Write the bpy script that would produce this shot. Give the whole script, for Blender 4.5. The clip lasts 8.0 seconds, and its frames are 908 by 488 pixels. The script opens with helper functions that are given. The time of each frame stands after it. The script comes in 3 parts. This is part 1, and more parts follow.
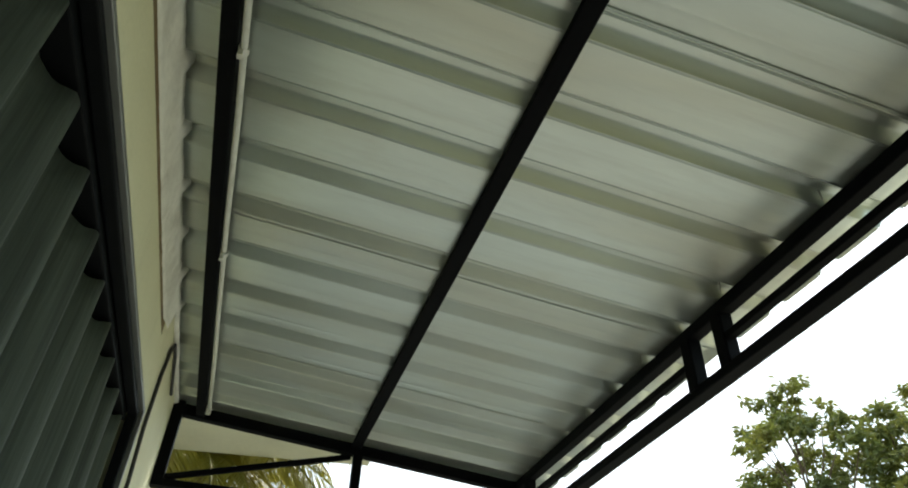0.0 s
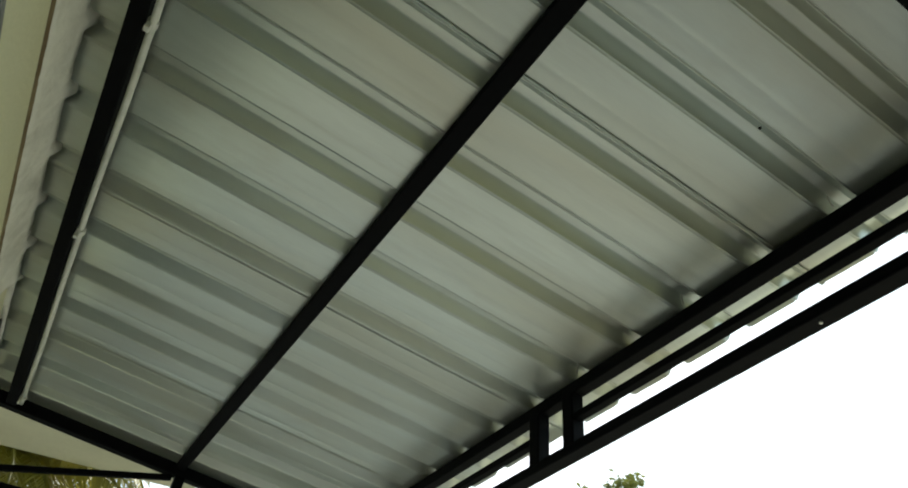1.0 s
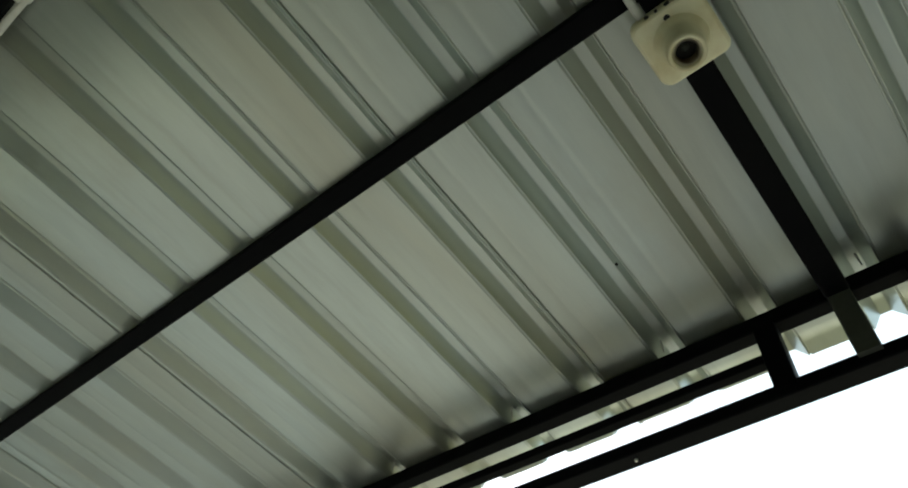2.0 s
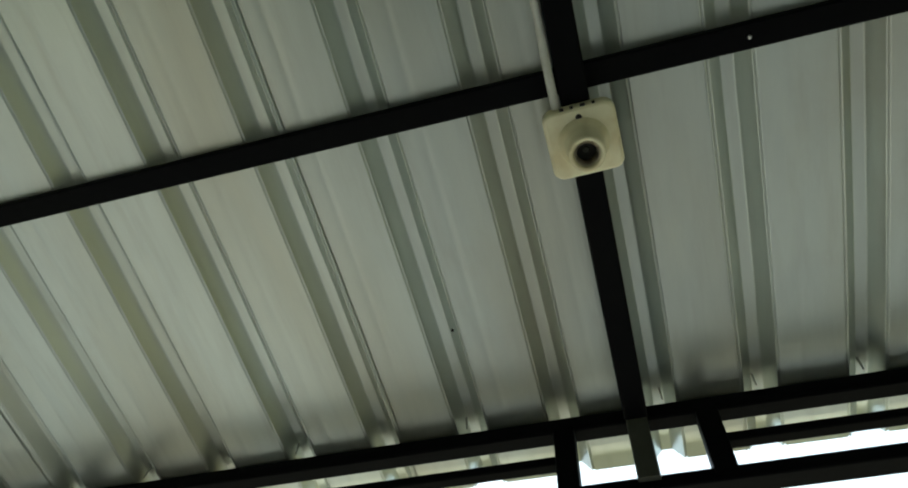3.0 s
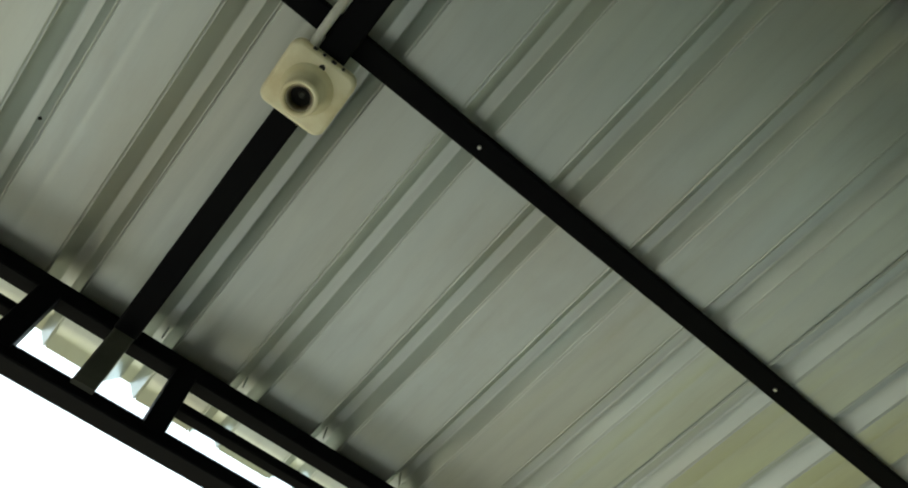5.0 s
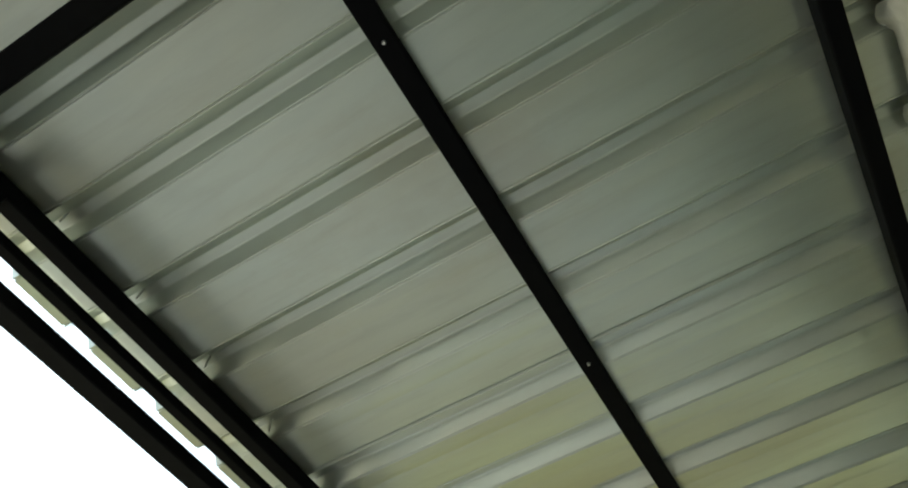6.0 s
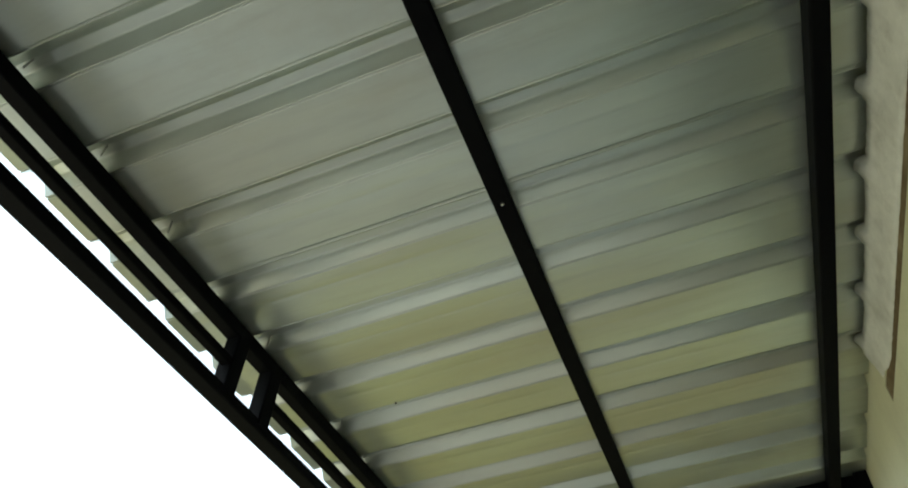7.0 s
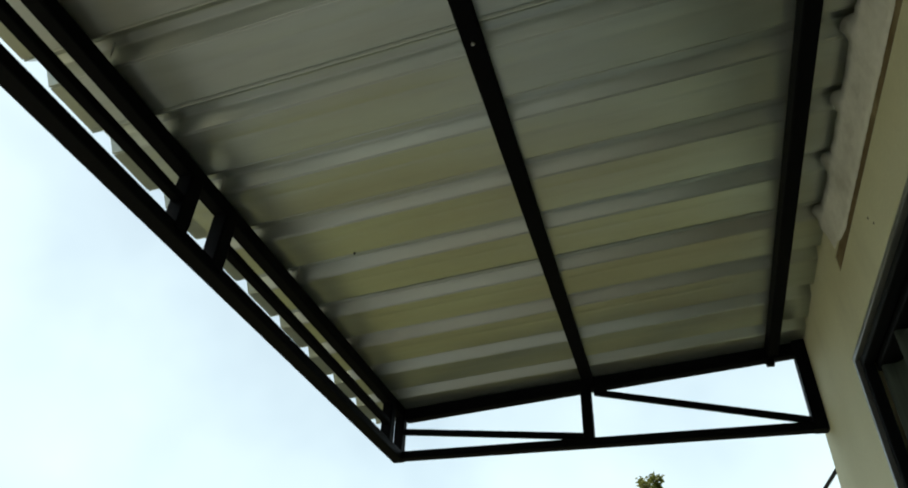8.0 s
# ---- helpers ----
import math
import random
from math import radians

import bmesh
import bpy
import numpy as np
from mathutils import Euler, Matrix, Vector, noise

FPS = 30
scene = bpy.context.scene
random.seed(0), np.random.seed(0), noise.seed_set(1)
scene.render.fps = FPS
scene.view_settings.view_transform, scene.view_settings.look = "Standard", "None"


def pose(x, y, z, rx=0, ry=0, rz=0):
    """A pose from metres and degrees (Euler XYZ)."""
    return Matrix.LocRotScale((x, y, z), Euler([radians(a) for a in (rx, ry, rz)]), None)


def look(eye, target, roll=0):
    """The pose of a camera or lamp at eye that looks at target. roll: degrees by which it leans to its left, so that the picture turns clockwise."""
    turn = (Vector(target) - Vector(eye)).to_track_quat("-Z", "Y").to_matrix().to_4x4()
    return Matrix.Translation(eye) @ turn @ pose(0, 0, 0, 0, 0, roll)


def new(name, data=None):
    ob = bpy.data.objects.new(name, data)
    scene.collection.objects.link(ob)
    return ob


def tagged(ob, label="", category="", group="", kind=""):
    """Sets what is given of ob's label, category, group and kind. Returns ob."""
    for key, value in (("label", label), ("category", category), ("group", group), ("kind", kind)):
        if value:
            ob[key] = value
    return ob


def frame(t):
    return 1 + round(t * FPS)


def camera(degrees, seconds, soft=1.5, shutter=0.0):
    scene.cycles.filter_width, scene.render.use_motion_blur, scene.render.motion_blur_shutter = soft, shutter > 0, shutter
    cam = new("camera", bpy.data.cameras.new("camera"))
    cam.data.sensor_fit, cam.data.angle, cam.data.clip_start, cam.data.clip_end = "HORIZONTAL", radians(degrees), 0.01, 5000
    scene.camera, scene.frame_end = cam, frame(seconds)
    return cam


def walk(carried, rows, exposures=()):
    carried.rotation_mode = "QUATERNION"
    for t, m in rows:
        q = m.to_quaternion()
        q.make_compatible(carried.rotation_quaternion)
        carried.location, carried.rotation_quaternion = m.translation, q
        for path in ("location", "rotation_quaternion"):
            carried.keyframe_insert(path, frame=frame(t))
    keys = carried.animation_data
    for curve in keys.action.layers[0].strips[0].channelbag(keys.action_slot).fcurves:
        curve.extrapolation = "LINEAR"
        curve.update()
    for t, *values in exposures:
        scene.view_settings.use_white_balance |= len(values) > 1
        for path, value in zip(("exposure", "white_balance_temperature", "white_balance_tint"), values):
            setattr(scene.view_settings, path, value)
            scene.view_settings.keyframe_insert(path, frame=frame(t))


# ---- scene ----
cam = camera(66.55, 8.0, soft=1.9)
PATH = [
    (0, (0.101, 0.309, 1.568), (-1.395, 0.746, 2.822), 2.3),
    (0.5, (0.081, 0.324, 1.565), (-1.307, 0.899, 2.885), 4.0),
    (1, (0.084, 0.339, 1.566), (-1.193, 1.019, 2.947), 6.8),
    (1.5, (0.075, 0.337, 1.601), (-1.036, 1.156, 3.048), 6.5),
    (1.7, (0.063, 0.334, 1.593), (-0.946, 1.187, 3.095), 6.4),
    (3, (-0.028, 0.354, 1.583), (-0.396, 1.331, 3.289), 6.3),
    (3.5, (-0.027, 0.373, 1.582), (-0.127, 1.369, 3.313), 5.9),
    (4, (-0.015, 0.369, 1.589), (0.126, 1.336, 3.334), 5.2),
    (4.5, (-0.004, 0.383, 1.592), (0.348, 1.285, 3.342), 6.2),
    (5, (0.028, 0.398, 1.59), (0.564, 1.2, 3.342), 6.9),
    (5.2, (0.039, 0.402, 1.592), (0.647, 1.156, 3.342), 6.8),
    (6.3, (0.109, 0.444, 1.575), (1.088, 1.01, 3.225), 3.2),
    (6.5, (0.119, 0.447, 1.58), (1.184, 1.007, 3.178), 2.6),
    (7, (0.17, 0.453, 1.567), (1.417, 0.994, 3.034), 3.2),
    (7.5, (0.216, 0.471, 1.548), (1.606, 0.996, 2.887), 3.3),
    (8, (0.243, 0.471, 1.552), (1.752, 0.988, 2.759), 3.0),
]
walk(cam, [(t, look(e, g, r)) for t, e, g, r in PATH],
     exposures=[(0.0, 1.10, 6450, 5), (0.5, 1.03, 6450, 5), (1.0, 0.94, 6400, 4), (1.6, 0.83, 6300, 4), (3.0, 1.06, 6250, 5), (3.5, 1.17, 6250, 5), (4.0, 1.30, 6350, 5), (5.2, 1.37, 6450, 6), (7.0, 1.34, 6480, 6), (7.3, 1.26, 6480, 6), (7.65, 0.93, 6500, 5), (8.0, 0.33, 6650, 6)])

# ---- daylight ----
SUN_ELEVATION, SUN_TURN = radians(57), radians(-60)   # turn: from +y towards +x
world = bpy.data.worlds.new("sky")
scene.world = world
world.use_nodes = True
wt = world.node_tree
sky = wt.nodes.new("ShaderNodeTexSky")
sky.sky_type = 'NISHITA'
sky.sun_disc = False
sky.sun_elevation, sky.sun_rotation = SUN_ELEVATION, SUN_TURN
sky.air_density, sky.dust_density = 1.0, 5.0
wt.nodes["Background"].inputs["Strength"].default_value = 0.15
# thin white cloud over the whole sky
sky_at = wt.nodes.new("ShaderNodeTexCoord")
cloud = wt.nodes.new("ShaderNodeTexNoise")
cloud.inputs["Scale"].default_value, cloud.inputs["Detail"].default_value = 1.3, 5
cover = wt.nodes.new("ShaderNodeMapRange")
cover.inputs["From Min"].default_value, cover.inputs["From Max"].default_value = 0.35, 0.62
cover.inputs["To Min"].default_value, cover.inputs["To Max"].default_value = 0.38, 0.88
veil = wt.nodes.new("ShaderNodeMix")
veil.data_type = 'RGBA'
veil.inputs["B"].default_value = (5.35, 6.45, 6.9, 1)
wt.links.new(sky_at.outputs["Generated"], cloud.inputs["Vector"])
wt.links.new(cloud.outputs["Fac"], cover.inputs["Value"])
wt.links.new(cover.outputs["Result"], veil.inputs["Factor"])
wt.links.new(sky.outputs["Color"], veil.inputs["A"])
wt.links.new(veil.outputs["Result"], wt.nodes["Background"].inputs["Color"])
sun_data = bpy.data.lights.new("sun", 'SUN')
sun_data.energy, sun_data.angle, sun_data.color = 2.0, radians(3), (1.0, 0.96, 0.90)
sun = new("sun", sun_data)
away = Vector((math.sin(SUN_TURN) * math.cos(SUN_ELEVATION), math.cos(SUN_TURN) * math.cos(SUN_ELEVATION), math.sin(SUN_ELEVATION)))
sun.matrix_world = look(away * 30, (0, 0, 0))


# ---- materials ----
def material(name, base, rough=0.6, metal=0.0, spread=0.12, grain=30.0, stain=2.0, bump=0.15, second=None, amount=0.35, spec=0.5, stretch=(1, 1, 1), per_piece=0.0):
    """A procedural surface: base colour, varied at a fine and a coarse scale, with bump and gloss that vary as well."""
    m = bpy.data.materials.new(name)
    m.use_nodes = True
    nt = m.node_tree
    n, l = nt.nodes, nt.links
    b = n["Principled BSDF"]
    tc = n.new("ShaderNodeTexCoord")
    mp = n.new("ShaderNodeMapping")
    mp.inputs["Scale"].default_value = stretch
    l.new(tc.outputs["Object"], mp.inputs["Vector"])
    fine = n.new("ShaderNodeTexNoise")
    fine.inputs["Scale"].default_value, fine.inputs["Detail"].default_value = grain, 5
    coarse = n.new("ShaderNodeTexNoise")
    coarse.inputs["Scale"].default_value, coarse.inputs["Detail"].default_value = stain, 4
    for q in (fine, coarse):
        l.new(mp.outputs["Vector"], q.inputs["Vector"])
    ramp = n.new("ShaderNodeMapRange")
    ramp.inputs["From Min"].default_value, ramp.inputs["From Max"].default_value = 0.42, 0.68
    ramp.inputs["To Max"].default_value = amount
    l.new(coarse.outputs["Fac"], ramp.inputs["Value"])
    mix = n.new("ShaderNodeMix")
    mix.data_type = 'RGBA'
    mix.inputs["A"].default_value = (*base, 1)
    mix.inputs["B"].default_value = (*(second or [c * 0.7 for c in base]), 1)
    l.new(ramp.outputs["Result"], mix.inputs["Factor"])
    val = n.new("ShaderNodeMapRange")
    val.inputs["To Min"].default_value, val.inputs["To Max"].default_value = 1 - spread, 1 + spread
    l.new(fine.outputs["Fac"], val.inputs["Value"])
    hsv = n.new("ShaderNodeHueSaturation")
    l.new(mix.outputs["Result"], hsv.inputs["Color"])
    if per_piece:
        info = n.new("ShaderNodeObjectInfo")
        vary = n.new("ShaderNodeMapRange")
        vary.inputs["To Min"].default_value, vary.inputs["To Max"].default_value = 1 - per_piece, 1 + per_piece
        l.new(info.outputs["Random"], vary.inputs["Value"])
        times = n.new("ShaderNodeMath")
        times.operation = 'MULTIPLY'
        l.new(vary.outputs["Result"], times.inputs[0])
        l.new(val.outputs["Result"], times.inputs[1])
        l.new(times.outputs["Value"], hsv.inputs["Value"])
    else:
        l.new(val.outputs["Result"], hsv.inputs["Value"])
    l.new(hsv.outputs["Color"], b.inputs["Base Color"])
    rr = n.new("ShaderNodeMapRange")
    rr.inputs["To Min"].default_value, rr.inputs["To Max"].default_value = max(rough - 0.1, 0.02), min(rough + 0.1, 1)
    l.new(coarse.outputs["Fac"], rr.inputs["Value"])
    l.new(rr.outputs["Result"], b.inputs["Roughness"])
    b.inputs["Metallic"].default_value = metal
    b.inputs["Specular IOR Level"].default_value = spec
    bp = n.new("ShaderNodeBump")
    bp.inputs["Strength"].default_value, bp.inputs["Distance"].default_value = bump, 0.004
    l.new(fine.outputs["Fac"], bp.inputs["Height"])
    l.new(bp.outputs["Normal"], b.inputs["Normal"])
    return m


SHEET = material("galvanised_sheet", (0.56, 0.61, 0.575), 0.35, 0.85, 0.10, 12, 1.5, 0.0, (0.485, 0.492, 0.42), 0.85, stretch=(3.0, 0.6, 1), per_piece=0.06)
BLACK = material("black_paint", (0.0022, 0.0024, 0.0036), 0.6, 0.0, 0.3, 60, 6, 0.12, (0.0055, 0.006, 0.0062), 0.5, spec=0.06)
GREY_BLACK = material("grey_black_paint", (0.075, 0.077, 0.066), 0.7, 0.0, 0.2, 60, 8, 0.12, (0.045, 0.046, 0.04), 0.6, spec=0.2)
CREAM = material("cream_wall_paint", (0.66, 0.65, 0.45), 0.75, 0.0, 0.06, 90, 2.2, 0.25, (0.57, 0.55, 0.37), 0.6)
MORTAR = material("white_mortar", (0.72, 0.72, 0.66), 0.9, 0.0, 0.12, 45, 8, 0.7, (0.5, 0.5, 0.45), 0.6)
DIRT = material("brown_raw_plaster", (0.15, 0.105, 0.05), 0.95, 0.0, 0.35, 50, 12, 0.8, (0.28, 0.23, 0.13), 0.8)
PVC = material("white_pvc", (0.62, 0.63, 0.59), 0.4, 0.0, 0.05, 40, 7, 0.05, (0.55, 0.55, 0.50), 0.4)
LAMP = material("aged_cream_plastic", (0.80, 0.76, 0.55), 0.35, 0.0, 0.04, 60, 18, 0.04, (0.60, 0.50, 0.27), 0.7)
BRASS = material("dull_socket_metal", (0.66, 0.60, 0.48), 0.35, 0.9, 0.15, 60, 20, 0.05)
HOLE = material("dark_hole", (0.015, 0.013, 0.012), 0.8)
STEEL = material("zinc_screw", (0.6, 0.6, 0.58), 0.35, 0.9, 0.1, 80, 20, 0.05)
ALU = material("grey_aluminium", (0.30, 0.31, 0.30), 0.4, 0.8, 0.06, 60, 8, 0.05)
FRAME = material("dark_window_frame", (0.005, 0.006, 0.007), 0.6, 0.0, 0.15, 60, 8, 0.05, spec=0.12)
# unseen ground tones: shade and sunlight put into colours that the sheet reflects
SHADED = material("shaded_concrete", (0.127, 0.126, 0.113), 0.85, 0.0, 0.15, 25, 0.5, 0.4, (0.108, 0.105, 0.093), 0.7)
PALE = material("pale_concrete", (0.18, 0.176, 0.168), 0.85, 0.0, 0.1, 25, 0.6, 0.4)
LEFT_TONE = material("left_toned_concrete", (0.165, 0.170, 0.153), 0.85, 0.0, 0.1, 25, 0.6, 0.4)
WARM = material("warm_lit_concrete", (0.214, 0.203, 0.170), 0.85, 0.0, 0.1, 25, 0.6, 0.4)
SUNNY = material("painted_sunlit_concrete", (0.43, 0.395, 0.285), 0.85, 0.0, 0.1, 25, 0.6, 0.4)
GRASS = material("lawn", (0.132, 0.122, 0.031), 0.9, 0.0, 0.4, 30, 0.6, 0.6, (0.128, 0.12, 0.042), 0.6)
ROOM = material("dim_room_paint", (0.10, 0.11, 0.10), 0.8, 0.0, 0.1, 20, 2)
# near-black for the two added walls, darkness for the ribs to reflect
REFLECTED_DARK = material("dark_for_reflection", (0.034, 0.038, 0.028), 0.9, 0.0, 0.2, 20, 1.5, 0.5, (0.022, 0.026, 0.016), 0.7)
BARK = material("bark", (0.14, 0.10, 0.065), 0.9, 0.0, 0.3, 25, 5, 0.8)
LEAF = material("tree_leaf", (0.08, 0.105, 0.03), 0.5, 0.0, 0.4, 3, 1.2, 0.1, (0.24, 0.22, 0.04), 1.0)
FROND = material("palm_leaf", (0.14, 0.14, 0.02), 0.5, 0.0, 0.45, 4, 1.5, 0.1, (0.34, 0.28, 0.04), 0.9)
RENDER = material("pale_neighbour_plaster", (0.66, 0.64, 0.50), 0.85, 0.0, 0.06, 30, 1.5, 0.2)
CABLE = material("black_cable", (0.015, 0.015, 0.015), 0.5)

SLAT = material("dark_green_fabric", (0.042, 0.056, 0.041), 0.8, 0.0, 0.6, 28, 5, 0.35, (0.024, 0.033, 0.024), 0.9, stretch=(6, 6, 0.2))



def add_smudges(m, colour, share, scale, stretch, low, high):
    """Sparse grime with a shape of its own over the base colour."""
    n, l = m.node_tree.nodes, m.node_tree.links
    b = n["Principled BSDF"]
    under = b.inputs["Base Color"].links[0].from_socket
    tc = n.new("ShaderNodeTexCoord")
    mp = n.new("ShaderNodeMapping")
    mp.inputs["Scale"].default_value = stretch
    q = n.new("ShaderNodeTexNoise")
    q.inputs["Scale"].default_value, q.inputs["Detail"].default_value, q.inputs["Roughness"].default_value = scale, 8, 0.65
    ramp = n.new("ShaderNodeMapRange")
    ramp.inputs["From Min"].default_value, ramp.inputs["From Max"].default_value = low, high
    ramp.inputs["To Max"].default_value = share
    mix = n.new("ShaderNodeMix")
    mix.data_type = 'RGBA'
    mix.inputs["B"].default_value = (*colour, 1)
    l.new(tc.outputs["Object"], mp.inputs["Vector"])
    l.new(mp.outputs["Vector"], q.inputs["Vector"])
    l.new(q.outputs["Fac"], ramp.inputs["Value"])
    l.new(ramp.outputs["Result"], mix.inputs["Factor"])
    l.new(under, mix.inputs["A"])
    l.new(mix.outputs["Result"], b.inputs["Base Color"])


add_smudges(SHEET, (0.42, 0.38, 0.30), 0.45, 2.6, (1.0, 0.7, 1.0), 0.54, 0.80)
add_smudges(SHEET, (0.34, 0.34, 0.31), 0.30, 9.0, (4.0, 0.35, 1.0), 0.50, 0.80)
add_smudges(CREAM, (0.42, 0.40, 0.27), 0.40, 3.0, (1.6, 1.0, 0.7), 0.55, 0.80)
add_smudges(PVC, (0.38, 0.38, 0.33), 0.6, 14.0, (1.0, 1.0, 1.0), 0.48, 0.70)
add_smudges(MORTAR, (0.34, 0.32, 0.26), 0.5, 11.0, (1.0, 1.0, 1.0), 0.52, 0.75)


def let_light_through(m, colour, share):
    """Thin leaves glow with the light that falls on their far side."""
    n, l = m.node_tree.nodes, m.node_tree.links
    thin = n.new("ShaderNodeBsdfTranslucent")
    thin.inputs["Color"].default_value = (*colour, 1)
    blend = n.new("ShaderNodeMixShader")
    blend.inputs["Fac"].default_value = share
    l.new(n["Principled BSDF"].outputs["BSDF"], blend.inputs[1])
    l.new(thin.outputs["BSDF"], blend.inputs[2])
    l.new(blend.outputs["Shader"], n["Material Output"].inputs["Surface"])


let_light_through(LEAF, (0.20, 0.22, 0.04), 0.35)
let_light_through(FROND, (0.36, 0.32, 0.04), 0.4)

# ---- building helpers ----
def part(name, bm, mat, parent=None, label="", smooth=False):
    me = bpy.data.meshes.new(name)
    bmesh.ops.recalc_face_normals(bm, faces=bm.faces[:])
    if smooth:
        for f in bm.faces:
            f.smooth = True
    bm.to_mesh(me)
    bm.free()
    me.materials.append(mat)
    ob = new(name, me)
    if parent:
        ob.parent = parent
    if label:
        tagged(ob, label)
    return ob


def box(lo, hi, bevel=0.0, bm=None):
    bm = bm or bmesh.new()
    lo, hi = Vector(lo), Vector(hi)
    made = bmesh.ops.create_cube(bm, size=1.0, matrix=Matrix.Translation((lo + hi) / 2) @ Matrix.Diagonal((*(hi - lo), 1)))
    if bevel:
        edges = {e for v in made["verts"] for e in v.link_edges}
        bmesh.ops.bevel(bm, geom=list(edges), offset=bevel, segments=2, affect='EDGES', profile=0.6)
    return bm


def tube(a, b, w, h, up=(0, 0, 1), bevel=0.004):
    """A square steel tube from a to b along its centre line; w across, h in the direction up."""
    a, b = Vector(a), Vector(b)
    d = (b - a)
    length = d.length
    d.normalize()
    side = d.cross(Vector(up)).normalized()
    top = side.cross(d)
    bm = bmesh.new()
    m = Matrix((side, d, top)).transposed().to_4x4()
    m.translation = (a + b) / 2
    bmesh.ops.create_cube(bm, size=1.0, matrix=m @ Matrix.Diagonal((w, length, h, 1)))
    long_edges = [e for e in bm.edges if abs((e.verts[0].co - e.verts[1].co).normalized().dot(d)) > 0.99]
    bmesh.ops.bevel(bm, geom=long_edges, offset=bevel, segments=2, affect='EDGES', profile=0.5)
    return bm


def rod(points, r, sides=12, bm=None):
    """A round rod along a line of points."""
    bm = bm or bmesh.new()
    rings = []
    pts = [Vector(p) for p in points]
    for i, p in enumerate(pts):
        d = (pts[min(i + 1, len(pts) - 1)] - pts[max(i - 1, 0)]).normalized()
        s = d.cross(Vector((0.3, 0.1, 1)) if abs(d.z) < 0.95 else Vector((1, 0, 0))).normalized()
        u = s.cross(d)
        rr = r[i] if isinstance(r, (list, tuple)) else r
        rings.append([bm.verts.new(p + (s * math.cos(k * math.tau / sides) + u * math.sin(k * math.tau / sides)) * rr) for k in range(sides)])
    for A, B in zip(rings, rings[1:]):
        for k in range(sides):
            bm.faces.new((A[k], A[(k + 1) % sides], B[(k + 1) % sides], B[k]))
    bm.faces.new(rings[0])
    bm.faces.new(rings[-1])
    return bm


def lathe(profile, m, sides=32, bm=None):
    """A turned solid: profile of (radius, height) about the z axis of m."""
    bm = bm or bmesh.new()
    rings = [[bm.verts.new(m @ Vector((r * math.cos(k * math.tau / sides), r * math.sin(k * math.tau / sides), z))) for k in range(sides)] for r, z in profile]
    for A, B in zip(rings, rings[1:]):
        for k in range(sides):
            bm.faces.new((A[k], A[(k + 1) % sides], B[(k + 1) % sides], B[k]))
    return bm


def thing(name, label, category, group="", kind="", at=(0, 0, 0)):
    ob = new(name)
    ob.location = at
    ob.empty_display_size = 0.1
    return tagged(ob, label, category, group, kind)


# ---- the plan, in metres: wall face at y = 0, canopy out to y = 1.61 ----
SLOPE = 0.0832
X_LEFT, X_RIGHT = -2.682, 2.608     # outer faces of the end trusses
Y_FRONT = 1.43                     # inner face of the front truss
RIB, RIB_X = 0.2, 0.055            # rib pitch, and the place of one rib
WIN_L, WIN_R, WIN_T, WIN_B = -2.0, 2.076, 2.442, 0.9


def roof(y):
    return 2.65 + SLOPE * (Y_FRONT - y)


# ---- ground ----
def ground_sheet(name, x0, x1, y0, y1, z, mat, label, cell):
    bm = bmesh.new()
    nx, ny = max(2, int((x1 - x0) / cell)), max(2, int((y1 - y0) / cell))
    bmesh.ops.create_grid(bm, x_segments=nx, y_segments=ny, size=0.5, matrix=Matrix.Translation(((x0 + x1) / 2, (y0 + y1) / 2, z)) @ Matrix.Diagonal((x1 - x0, y1 - y0, 1, 1)))
    ob = part(name, bm, mat)
    return tagged(ob, label, name, kind="structure")


ground_sheet("ground", -600, 600, -600, 600, -0.03, GRASS, "green lawn that reaches to the horizon", 40)
# ground strips out of view, each toned darker or brighter for the sheet's reflection
yard = part("pavement", box((-1.2, -0.3, -0.2), (3.3, 3.9, 0.0), 0.01), SHADED)
tagged(yard, "unseen concrete yard with shade put into its darker colour", "pavement", kind="structure")
left_ground = part("road", box((-7.5, -2.0, -0.2), (-3.604, 3.9, 0.004), 0.01), LEFT_TONE)
tagged(left_ground, "unseen grey concrete ground, toned for the roof sheet's reflection", "driveway", kind="structure")
warm_strip = part("pavement", box((-3.6, -0.3, -0.2), (-1.204, 3.9, 0.004), 0.01), WARM)
tagged(warm_strip, "unseen warm ground strip, brightened like a sun patch", "pavement", kind="structure")
sunlit_strip = part("road", box((-9.0, 3.904, -0.2), (3.3, 9.0, 0.006), 0.01), SUNNY)
tagged(sunlit_strip, "unseen ground strip with sunlight put into its pale colour", "road", kind="structure")
# made-up pale slab, out of view, that brightens the sheet's right end
path = part("path", box((1.7, -4.0, -0.15), (4.3, 0.95, 0.012), 0.01), PALE)
tagged(path, "unseen pale ground slab added to brighten the sheet's reflection", "path", kind="structure")
# added wall, out of view: gives the ribs' right-facing sides a dark reflection
right_dark_wall = part("reflected_wall", box((7.0, -9.0, -0.1), (7.18, 14.0, 2.9), 0.01), REFLECTED_DARK)
tagged(right_dark_wall, "plain dark unseen wall added to darken the ribs' reflections", "wall", kind="structure")

# its unseen counterpart on the left, for the sides that face that way
left_dark_wall = part("reflected_wall", box((-9.4, -9.0, -0.1), (-9.22, 30.0, 2.5), 0.01), REFLECTED_DARK)
